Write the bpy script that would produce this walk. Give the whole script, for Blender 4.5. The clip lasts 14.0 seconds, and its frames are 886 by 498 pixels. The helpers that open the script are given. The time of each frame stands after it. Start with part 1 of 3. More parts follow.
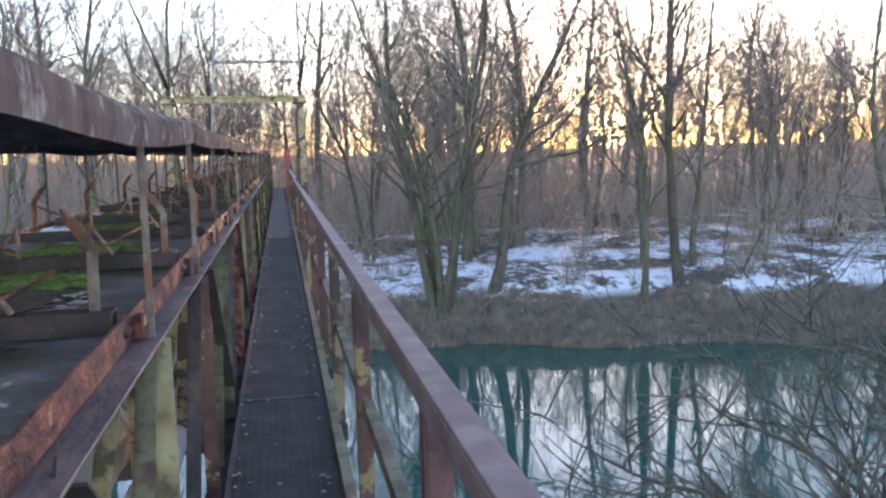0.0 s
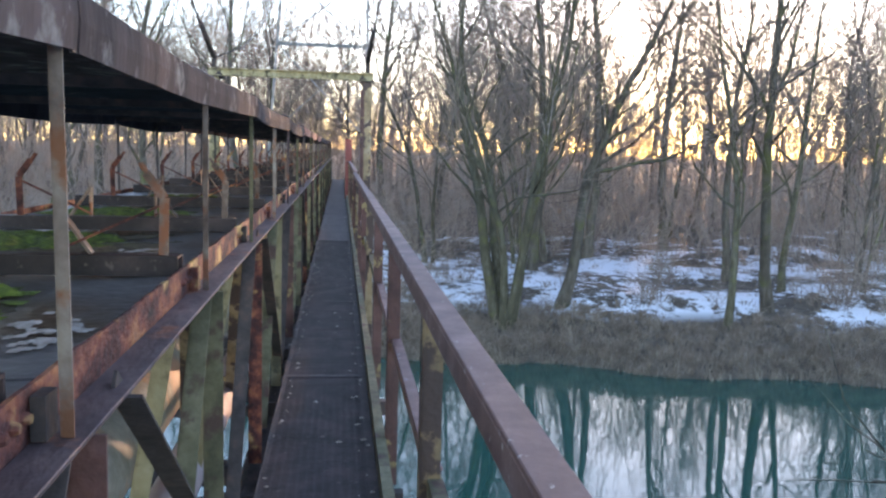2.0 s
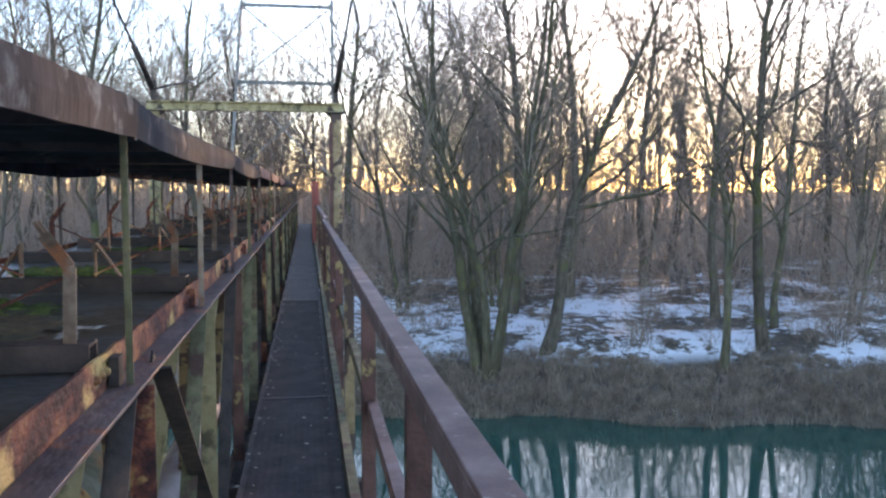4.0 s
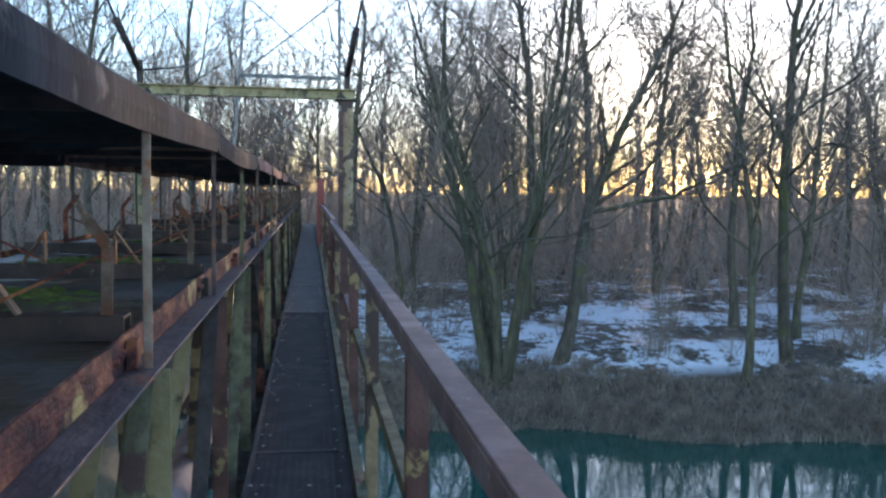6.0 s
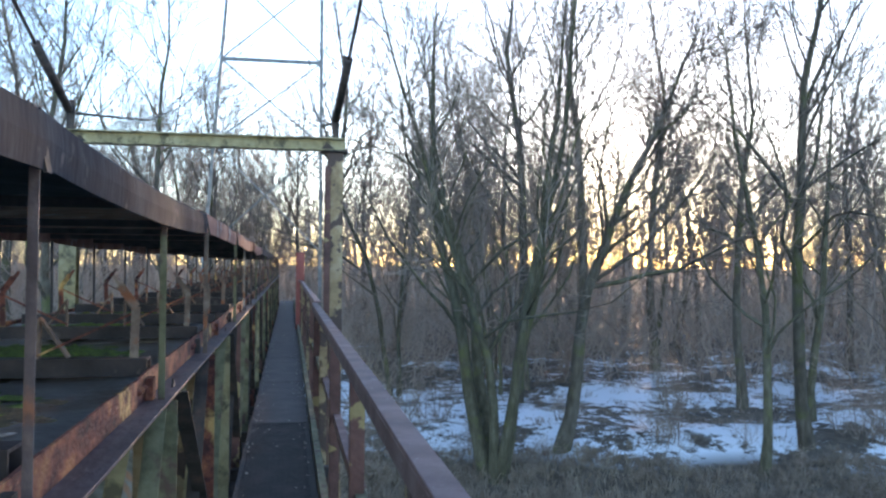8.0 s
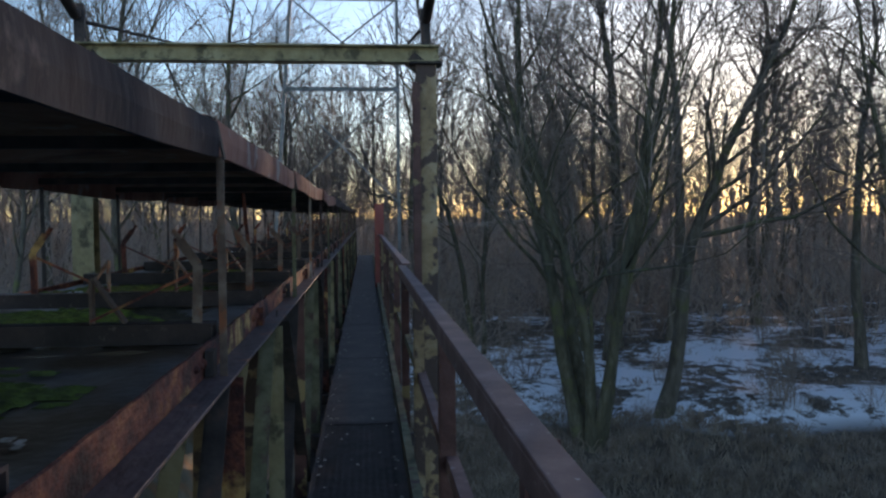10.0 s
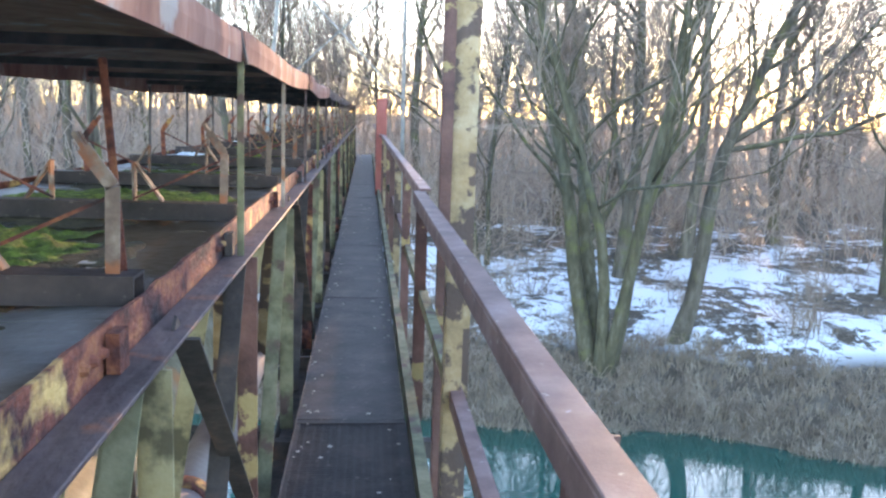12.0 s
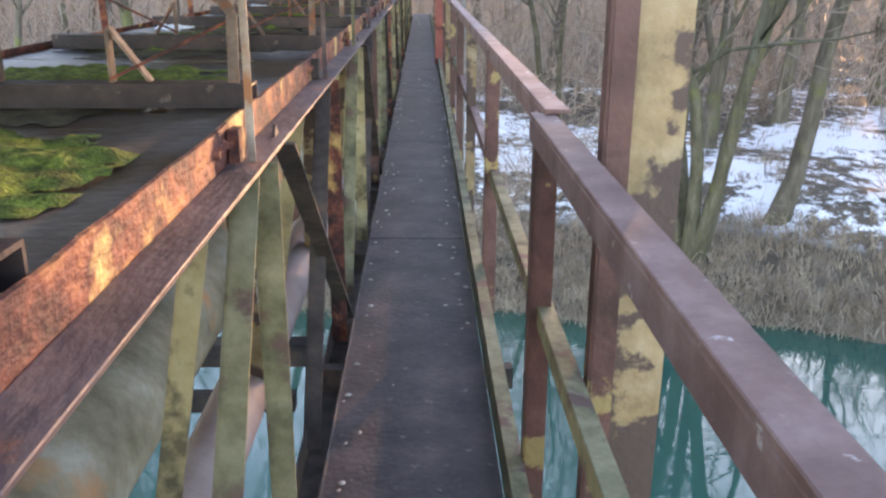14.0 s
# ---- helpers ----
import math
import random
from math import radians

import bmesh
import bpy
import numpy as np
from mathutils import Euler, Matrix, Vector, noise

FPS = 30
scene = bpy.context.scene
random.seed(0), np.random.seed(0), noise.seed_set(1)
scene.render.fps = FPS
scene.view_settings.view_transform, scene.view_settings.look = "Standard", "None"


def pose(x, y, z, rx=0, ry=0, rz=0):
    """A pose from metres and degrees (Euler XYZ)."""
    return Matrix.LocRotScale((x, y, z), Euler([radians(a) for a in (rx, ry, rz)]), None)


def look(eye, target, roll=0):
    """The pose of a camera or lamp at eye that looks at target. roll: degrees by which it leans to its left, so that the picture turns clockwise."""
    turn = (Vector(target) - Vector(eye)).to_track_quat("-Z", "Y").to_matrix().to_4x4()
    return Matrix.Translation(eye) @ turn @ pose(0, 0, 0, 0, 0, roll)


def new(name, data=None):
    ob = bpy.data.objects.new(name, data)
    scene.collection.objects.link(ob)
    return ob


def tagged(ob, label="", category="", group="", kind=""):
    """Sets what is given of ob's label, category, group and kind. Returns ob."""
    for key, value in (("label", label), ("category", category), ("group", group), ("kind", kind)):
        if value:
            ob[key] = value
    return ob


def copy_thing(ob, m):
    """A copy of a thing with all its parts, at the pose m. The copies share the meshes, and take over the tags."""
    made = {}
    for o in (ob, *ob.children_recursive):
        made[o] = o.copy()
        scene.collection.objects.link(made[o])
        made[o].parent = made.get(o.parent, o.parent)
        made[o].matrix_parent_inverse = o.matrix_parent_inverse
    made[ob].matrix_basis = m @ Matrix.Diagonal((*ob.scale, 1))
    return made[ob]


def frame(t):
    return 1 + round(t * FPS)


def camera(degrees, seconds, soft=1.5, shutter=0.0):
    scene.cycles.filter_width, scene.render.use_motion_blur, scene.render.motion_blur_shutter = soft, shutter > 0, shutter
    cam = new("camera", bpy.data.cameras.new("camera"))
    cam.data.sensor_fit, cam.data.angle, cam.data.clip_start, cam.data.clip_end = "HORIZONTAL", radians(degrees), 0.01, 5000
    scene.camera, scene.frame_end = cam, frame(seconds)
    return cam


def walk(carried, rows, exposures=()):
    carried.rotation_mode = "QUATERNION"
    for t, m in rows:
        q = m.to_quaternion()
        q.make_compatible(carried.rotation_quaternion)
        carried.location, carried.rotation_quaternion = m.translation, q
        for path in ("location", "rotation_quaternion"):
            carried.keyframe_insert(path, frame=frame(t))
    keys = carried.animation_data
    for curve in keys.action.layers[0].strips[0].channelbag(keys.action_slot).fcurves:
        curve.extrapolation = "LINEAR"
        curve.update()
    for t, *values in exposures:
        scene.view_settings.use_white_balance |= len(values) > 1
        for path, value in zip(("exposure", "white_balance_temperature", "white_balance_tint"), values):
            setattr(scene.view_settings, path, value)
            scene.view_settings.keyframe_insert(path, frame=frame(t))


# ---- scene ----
cam = camera(55.0, 14.0, 2.4)
PATH = [
    (0, (0.080, -1.341, 1.613), (0.448, 0.612, 1.385), -1.6),
    (0.5, (0.110, -0.606, 1.578), (0.339, 1.372, 1.392), -0.4),
    (1, (0.118, 0.082, 1.567), (0.427, 2.051, 1.402), 0.0),
    (1.5, (0.119, 0.777, 1.543), (0.406, 2.748, 1.360), -1.2),
    (2, (0.102, 1.443, 1.545), (0.345, 3.415, 1.316), 1.6),
    (2.5, (0.081, 2.025, 1.526), (0.383, 3.985, 1.270), 0.2),
    (3, (0.118, 2.634, 1.570), (0.336, 4.609, 1.340), 0.7),
    (3.5, (0.080, 3.019, 1.576), (0.437, 4.983, 1.443), 0.1),
    (4, (0.111, 3.569, 1.555), (0.426, 5.539, 1.418), 0.0),
    (6.5, (0.074, 5.475, 1.525), (0.375, 7.450, 1.393), 1.0),
    (7, (0.078, 6.084, 1.591), (0.359, 8.063, 1.536), 1.6),
    (7.5, (0.095, 6.719, 1.561), (0.437, 8.690, 1.586), 0.9),
    (9.8, (0.068, 9.200, 1.495), (0.406, 11.171, 1.545), -0.9),
    (10, (0.080, 9.420, 1.515), (0.259, 11.411, 1.440), -0.5),
    (10.5, (0.030, 9.930, 1.537), (0.002, 11.918, 1.318), 0.2),
    (11, (0.052, 10.420, 1.513), (0.095, 12.395, 1.205), 0.3),
    (11.5, (0.047, 10.945, 1.527), (-0.028, 12.910, 1.162), 0.8),
    (12, (0.069, 11.559, 1.538), (0.254, 13.527, 1.229), 1.9),
    (12.5, (0.081, 12.091, 1.552), (0.046, 14.045, 1.128), -0.8),
    (13, (0.044, 12.709, 1.522), (0.128, 14.624, 0.952), 1.6),
    (13.5, (0.084, 13.291, 1.508), (0.037, 15.208, 0.939), 0.1),
    (14, (0.054, 13.917, 1.485), (0.101, 15.815, 0.858), 0.3),
]
EXPOSURES = [(0, 2.98, 7000, 26), (3.0, 2.88, 6800, 24), (4.0, 2.60, 6750, 23), (6.5, 2.20, 6000, 15), (7.5, 2.70, 6150, 16), (9.8, 1.00, 6100, 17), (10.5, 1.15, 6150, 18),
             (11.0, 2.60, 6650, 20), (11.5, 3.30, 6700, 20), (12.0, 3.80, 6800, 20), (12.5, 3.80, 7500, 26), (13.0, 3.75, 7350, 26), (14.0, 3.80, 8300, 29)]
walk(cam, [(t, look(eye, target, roll)) for t, eye, target, roll in PATH], EXPOSURES)


# ---- light ----
SUN_AZ, SUN_EL = radians(22.85), radians(5.6)
world = bpy.data.worlds.new("sky")
scene.world = world
world.use_nodes = True
wn, wl = world.node_tree.nodes, world.node_tree.links
sky = wn.new("ShaderNodeTexSky")
sky.sky_type, sky.sun_disc = "NISHITA", False
sky.sun_elevation, sky.sun_rotation = SUN_EL, SUN_AZ
sky.altitude, sky.air_density, sky.dust_density, sky.ozone_density = 100, 0.8, 0.25, 1.5
wl.new(sky.outputs[0], wn["Background"].inputs[0])
wn["Background"].inputs[1].default_value = 0.15
sun_data = bpy.data.lights.new("sun", "SUN")
sun_data.energy, sun_data.angle, sun_data.color = 2.7, radians(0.6), (1.0, 0.68, 0.40)
sun = new("sun", sun_data)
sun_dir = Vector((math.sin(SUN_AZ) * math.cos(SUN_EL), math.cos(SUN_AZ) * math.cos(SUN_EL), math.sin(SUN_EL)))
sun.matrix_world = look(sun_dir * 100, (0, 0, 0))


# ---- materials ----
def material(name, stops, scale=4.0, detail=6.0, rough=0.8, metal=0.0, bump=0.3, bump_scale=40.0, stretch=(1, 1, 1), second=None, spec=0.4, shift=0.0):
    """Noise-driven colours with a finer bump; second = (colour, scale, threshold, softness) lays flakes or patches over it."""
    m = bpy.data.materials.new(name)
    m.use_nodes = True
    n, l = m.node_tree.nodes, m.node_tree.links
    bsdf = n["Principled BSDF"]
    geo, mapping, info = n.new("ShaderNodeNewGeometry"), n.new("ShaderNodeMapping"), n.new("ShaderNodeObjectInfo")
    mapping.inputs["Scale"].default_value = stretch
    l.new(geo.outputs["Position"], mapping.inputs["Vector"])
    noise_a = n.new("ShaderNodeTexNoise")
    noise_a.inputs["Scale"].default_value, noise_a.inputs["Detail"].default_value, noise_a.inputs["Roughness"].default_value = scale, detail, 0.65
    l.new(mapping.outputs[0], noise_a.inputs["Vector"])
    ramp = n.new("ShaderNodeValToRGB")
    while len(ramp.color_ramp.elements) < len(stops):
        ramp.color_ramp.elements.new(0.5)
    for e, (p, c) in zip(ramp.color_ramp.elements, stops):
        e.position, e.color = p, (*c, 1)
    l.new(noise_a.outputs["Fac"], ramp.inputs[0])
    colour = ramp.outputs[0]
    if second:
        c2, s2, th, soft = second
        nb = n.new("ShaderNodeTexNoise")
        nb.inputs["Scale"].default_value, nb.inputs["Detail"].default_value, nb.inputs["Roughness"].default_value = s2, 5, 0.6
        l.new(geo.outputs["Position"], nb.inputs["Vector"])
        rr = n.new("ShaderNodeMapRange")
        rr.inputs["From Min"].default_value, rr.inputs["From Max"].default_value = th - soft, th + soft
        l.new(nb.outputs["Fac"], rr.inputs["Value"])
        mix = n.new("ShaderNodeMix")
        mix.data_type = "RGBA"
        l.new(rr.outputs[0], mix.inputs[0])
        l.new(colour, mix.inputs[6])
        mix.inputs[7].default_value = (*c2, 1)
        colour = mix.outputs[2]
    hsv = n.new("ShaderNodeHueSaturation")
    val = n.new("ShaderNodeMapRange")
    val.inputs["To Min"].default_value, val.inputs["To Max"].default_value = 0.78, 1.2
    l.new(info.outputs["Random"], val.inputs["Value"])
    l.new(val.outputs[0], hsv.inputs["Value"])
    l.new(colour, hsv.inputs["Color"])
    l.new(hsv.outputs[0], bsdf.inputs["Base Color"])
    nc = n.new("ShaderNodeTexNoise")
    nc.inputs["Scale"].default_value, nc.inputs["Detail"].default_value = bump_scale, 4
    l.new(mapping.outputs[0], nc.inputs["Vector"])
    bp = n.new("ShaderNodeBump")
    bp.inputs["Strength"].default_value, bp.inputs["Distance"].default_value = bump, 0.01
    l.new(nc.outputs["Fac"], bp.inputs["Height"])
    l.new(bp.outputs[0], bsdf.inputs["Normal"])
    rm = n.new("ShaderNodeMapRange")
    rm.inputs["To Min"].default_value, rm.inputs["To Max"].default_value = rough - 0.12, min(1.0, rough + 0.12)
    l.new(nc.outputs["Fac"], rm.inputs["Value"])
    l.new(rm.outputs[0], bsdf.inputs["Roughness"])
    bsdf.inputs["Metallic"].default_value = metal
    bsdf.inputs["Specular IOR Level"].default_value = spec
    return m


# Yellow patches mix flaked paint with warm low sun put into the colour.
RUST_SUNNED = material("rust", [(0.32, (0.02, 0.012, 0.014)), (0.45, (0.085, 0.028, 0.024)), (0.55, (0.20, 0.062, 0.04)), (0.66, (0.36, 0.14, 0.06)), (0.78, (0.12, 0.075, 0.07))], 11, rough=0.8, bump=0.9, bump_scale=55, stretch=(1, 0.55, 1), second=((0.55, 0.34, 0.13), 3.2, 0.61, 0.035))
FLANGE = material("flange_scale", [(0.3, (0.04, 0.028, 0.03)), (0.5, (0.105, 0.07, 0.07)), (0.7, (0.20, 0.135, 0.12))], 8, rough=0.58, bump=0.5, stretch=(1, 0.4, 1), second=((0.26, 0.10, 0.055), 5, 0.63, 0.04))
RAIL = material("rail_paint", [(0.3, (0.11, 0.06, 0.055)), (0.5, (0.19, 0.11, 0.10)), (0.7, (0.28, 0.19, 0.18))], 6, rough=0.62, spec=0.3, bump=0.05, bump_scale=160, second=((0.42, 0.38, 0.38), 28, 0.675, 0.03))
DARK_STEEL = material("dark_steel", [(0.3, (0.03, 0.026, 0.026)), (0.55, (0.08, 0.065, 0.06)), (0.75, (0.17, 0.10, 0.075))], 7, spec=0.25, rough=0.7, bump=0.35)
BROWN_PAINT = material("brown_paint", [(0.3, (0.05, 0.025, 0.022)), (0.5, (0.13, 0.06, 0.05)), (0.7, (0.20, 0.10, 0.08))], 5, rough=0.6, second=((0.36, 0.26, 0.115), 6, 0.60, 0.02), bump=0.45)
YELLOW = material("flaking_yellow_paint", [(0.3, (0.17, 0.12, 0.065)), (0.5, (0.31, 0.215, 0.115)), (0.7, (0.40, 0.31, 0.20))], 7, rough=0.65, second=((0.085, 0.055, 0.045), 4.5, 0.51, 0.02), bump=0.4)
YELLOW_DULL = material("dull_yellow_paint", [(0.3, (0.18, 0.145, 0.08)), (0.5, (0.31, 0.255, 0.135)), (0.7, (0.40, 0.345, 0.21))], 6, rough=0.7, second=((0.10, 0.085, 0.05), 7, 0.56, 0.05))
GREEN_STEEL = material("algae_steel", [(0.3, (0.06, 0.06, 0.035)), (0.5, (0.15, 0.14, 0.08)), (0.7, (0.24, 0.22, 0.14))], 8, rough=0.8, second=((0.10, 0.06, 0.05), 6, 0.58, 0.04))
CANOPY = material("canopy_sheet", [(0.3, (0.03, 0.025, 0.026)), (0.48, (0.07, 0.052, 0.05)), (0.62, (0.115, 0.085, 0.08)), (0.8, (0.20, 0.17, 0.16))], 3.2, rough=0.88, spec=0.1, stretch=(1, 1, 0.35), second=((0.22, 0.195, 0.18), 9, 0.60, 0.06), bump=0.35)
# Slate sheet, its colour darkened and blued further to stand in for blocked sun.
CANOPY_SLATE_SHADE = material("slate_shade_canopy_sheet", [(0.3, (0.012, 0.014, 0.020)), (0.5, (0.025, 0.028, 0.038)), (0.66, (0.042, 0.046, 0.058)), (0.8, (0.10, 0.095, 0.10))], 3.2, rough=0.85, spec=0.12, stretch=(1, 1, 0.35), second=((0.14, 0.12, 0.12), 6, 0.67, 0.05), bump=0.35)
CANOPY_RUSTY = material("rusty_canopy_sheet", [(0.3, (0.13, 0.06, 0.05)), (0.5, (0.30, 0.15, 0.12)), (0.7, (0.42, 0.25, 0.20))], 3, rough=0.85, spec=0.12, stretch=(1, 1, 0.35), second=((0.36, 0.30, 0.28), 6, 0.62, 0.05))
DECK = material("deck_rubber", [(0.3, (0.075, 0.068, 0.067)), (0.5, (0.155, 0.14, 0.135)), (0.7, (0.24, 0.21, 0.195))], 3.5, rough=0.42, spec=0.6, bump=0.5, bump_scale=25, second=((0.085, 0.052, 0.03), 1.4, 0.52, 0.07))
MUD = material("deck_silt", [(0.3, (0.035, 0.025, 0.016)), (0.5, (0.075, 0.056, 0.032)), (0.7, (0.13, 0.11, 0.05))], 18, rough=0.95, bump=0.9, bump_scale=80)
WALK = material("walk_plate", [(0.3, (0.02, 0.016, 0.017)), (0.5, (0.045, 0.034, 0.035)), (0.7, (0.085, 0.06, 0.058))], 4, rough=0.6, spec=0.25, bump=0.3, second=((0.13, 0.10, 0.09), 22, 0.66, 0.04))
PIPE = material("pipe_lagging", [(0.3, (0.10, 0.085, 0.05)), (0.5, (0.22, 0.20, 0.145)), (0.7, (0.36, 0.345, 0.30))], 4, rough=0.6, second=((0.42, 0.20, 0.09), 2.2, 0.60, 0.05))
PIPE_PINK = material("pink_primer_pipe", [(0.3, (0.22, 0.15, 0.14)), (0.6, (0.38, 0.30, 0.29)), (0.8, (0.45, 0.42, 0.41))], 2.5, rough=0.65)
BLEACHED = material("bleached_steel", [(0.3, (0.12, 0.09, 0.075)), (0.5, (0.27, 0.21, 0.17)), (0.7, (0.40, 0.35, 0.30))], 8, rough=0.7, second=((0.28, 0.12, 0.06), 7, 0.58, 0.05))
GALVANISED = material("dull_galvanised", [(0.3, (0.16, 0.155, 0.15)), (0.7, (0.34, 0.335, 0.33))], 3, rough=0.6, metal=0.3, bump=0.1)
WEATHERED = material("weathered_steel", [(0.3, (0.06, 0.042, 0.035)), (0.5, (0.16, 0.11, 0.088)), (0.7, (0.30, 0.24, 0.20))], 9, rough=0.75, second=((0.24, 0.09, 0.045), 8, 0.57, 0.05))
RED = material("red_sign_back", [(0.3, (0.20, 0.05, 0.04)), (0.7, (0.32, 0.09, 0.07))], 4, rough=0.6)
MOSS = material("moss", [(0.3, (0.045, 0.05, 0.015)), (0.5, (0.12, 0.16, 0.025)), (0.7, (0.26, 0.34, 0.05))], 22, rough=0.95, bump=0.9, bump_scale=110)
SNOW = material("snow", [(0.3, (0.70, 0.74, 0.80)), (0.7, (0.84, 0.86, 0.90))], 6, rough=0.7, bump=0.3, bump_scale=15)
DEBRIS = material("pale_leaf", [(0.3, (0.25, 0.20, 0.15)), (0.7, (0.55, 0.50, 0.46))], 30, rough=0.9)
BARK = material("bark", [(0.3, (0.055, 0.045, 0.036)), (0.5, (0.115, 0.098, 0.076)), (0.7, (0.19, 0.165, 0.135))], 3, rough=0.95, bump=0.8, bump_scale=20, stretch=(2, 2, 0.5), second=((0.13, 0.135, 0.055), 1.1, 0.6, 0.08))
MOSSY = material("mossy_bark", [(0.3, (0.05, 0.045, 0.03)), (0.5, (0.105, 0.095, 0.062)), (0.7, (0.18, 0.165, 0.12))], 3, rough=0.95, bump=0.8, bump_scale=20, stretch=(2, 2, 0.5), second=((0.14, 0.14, 0.06), 2.2, 0.62, 0.08))
WET_BARK = material("wet_bark", [(0.3, (0.045, 0.037, 0.03)), (0.5, (0.09, 0.078, 0.06)), (0.7, (0.15, 0.14, 0.10))], 9, rough=0.9, bump=0.8, bump_scale=40)
TWIG = material("twig_bark", [(0.3, (0.14, 0.105, 0.085)), (0.7, (0.27, 0.215, 0.18))], 2, rough=0.95, bump=0.1)
# Twig colour lifted far above bare wood; the paleness stands in for haze.
BRUSH_HAZED = material("hazed_brush", [(0.3, (0.27, 0.20, 0.16)), (0.5, (0.36, 0.285, 0.235)), (0.7, (0.44, 0.37, 0.315))], 0.8, rough=0.95, bump=0.1)
GRASS = material("dry_grass", [(0.3, (0.15, 0.11, 0.085)), (0.5, (0.27, 0.21, 0.165)), (0.7, (0.42, 0.35, 0.27))], 2.2, rough=0.95, bump=0.1)


def ground_material():
    m = material("litter_and_snow", [(0.3, (0.05, 0.04, 0.03)), (0.5, (0.10, 0.08, 0.06)), (0.7, (0.16, 0.13, 0.10))], 1.5, rough=0.95, bump=0.8, bump_scale=9)
    n, l = m.node_tree.nodes, m.node_tree.links
    bsdf = n["Principled BSDF"]
    old = bsdf.inputs["Base Color"].links[0].from_socket
    geo = n.new("ShaderNodeNewGeometry")
    a, b = n.new("ShaderNodeTexNoise"), n.new("ShaderNodeTexNoise")
    a.inputs["Scale"].default_value, a.inputs["Detail"].default_value = 0.3, 4
    b.inputs["Scale"].default_value, b.inputs["Detail"].default_value, b.inputs["Roughness"].default_value = 1.9, 7, 0.75
    l.new(geo.outputs["Position"], a.inputs["Vector"])
    l.new(geo.outputs["Position"], b.inputs["Vector"])
    add = n.new("ShaderNodeMath")
    l.new(a.outputs["Fac"], add.inputs[0])
    l.new(b.outputs["Fac"], add.inputs[1])
    sep = n.new("ShaderNodeSeparateXYZ")
    l.new(geo.outputs["Position"], sep.inputs[0])
    high = n.new("ShaderNodeMapRange")
    high.inputs["From Min"].default_value, high.inputs["From Max"].default_value = -4.85, -4.55
    l.new(sep.outputs["Z"], high.inputs["Value"])
    cover = n.new("ShaderNodeMapRange")
    cover.inputs["From Min"].default_value, cover.inputs["From Max"].default_value = 0.94, 1.01
    l.new(add.outputs[0], cover.inputs["Value"])
    melt = n.new("ShaderNodeMapRange")
    melt.inputs["From Min"].default_value, melt.inputs["From Max"].default_value = 42.0, 70.0
    melt.inputs["To Min"].default_value, melt.inputs["To Max"].default_value = 0.0, 0.35
    l.new(sep.outputs["Y"], melt.inputs["Value"])
    less = n.new("ShaderNodeMath")
    less.operation = "SUBTRACT"
    l.new(add.outputs[0], less.inputs[0])
    l.new(melt.outputs[0], less.inputs[1])
    l.new(less.outputs[0], cover.inputs["Value"])
    both = n.new("ShaderNodeMath")
    both.operation = "MULTIPLY"
    l.new(high.outputs[0], both.inputs[0])
    l.new(cover.outputs[0], both.inputs[1])
    mix = n.new("ShaderNodeMix")
    mix.data_type = "RGBA"
    l.new(both.outputs[0], mix.inputs[0])
    l.new(old, mix.inputs[6])
    mix.inputs[7].default_value = (0.80, 0.83, 0.88, 1)
    l.new(mix.outputs[2], bsdf.inputs["Base Color"])
    return m


def water_material():
    m = bpy.data.materials.new("teal_water")
    m.use_nodes = True
    n, l = m.node_tree.nodes, m.node_tree.links
    bsdf = n["Principled BSDF"]
    bsdf.inputs["Base Color"].default_value = (0.012, 0.085, 0.068, 1)
    bsdf.inputs["Roughness"].default_value, bsdf.inputs["IOR"].default_value = 0.03, 1.6
    geo, mp, tx, bp = n.new("ShaderNodeNewGeometry"), n.new("ShaderNodeMapping"), n.new("ShaderNodeTexNoise"), n.new("ShaderNodeBump")
    mp.inputs["Scale"].default_value = (0.5, 1.2, 1)
    tx.inputs["Scale"].default_value, tx.inputs["Detail"].default_value = 0.9, 3
    bp.inputs["Strength"].default_value, bp.inputs["Distance"].default_value = 0.12, 0.04
    l.new(geo.outputs["Position"], mp.inputs["Vector"])
    l.new(mp.outputs[0], tx.inputs["Vector"])
    l.new(tx.outputs["Fac"], bp.inputs["Height"])
    l.new(bp.outputs[0], bsdf.inputs["Normal"])
    return m


# ---- mesh helpers ----
def bar(bm, p, q, w, h, up=(0, 0, 1)):
    """A rectangular bar from p to q, w across and h along the up side."""
    p, q = Vector(p), Vector(q)
    d = (q - p).normalized()
    side = d.cross(Vector(up))
    if side.length < 1e-4:
        side = d.cross(Vector((0, 1, 0)))
    side.normalize()
    upv = side.cross(d)
    vs = [bm.verts.new(c + side * (a * w / 2) + upv * (b * h / 2)) for c in (p, q) for a, b in ((-1, -1), (1, -1), (1, 1), (-1, 1))]
    for f in ((3, 2, 1, 0), (4, 5, 6, 7), (0, 1, 5, 4), (1, 2, 6, 5), (2, 3, 7, 6), (3, 0, 4, 7)):
        bm.faces.new([vs[i] for i in f])


def angle_bar(bm, p, q, w, t=0.008, up=(1, 0, 0)):
    """A rolled angle: two thin legs at right angles along p to q."""
    p, q, upv = Vector(p), Vector(q), Vector(up)
    d = (q - p).normalized()
    side = d.cross(upv).normalized()
    upv = side.cross(d).normalized()
    bar(bm, p + side * (w / 2), q + side * (w / 2), w, t, upv)
    bar(bm, p + upv * (w / 2 + t / 2), q + upv * (w / 2 + t / 2), t, w, upv)


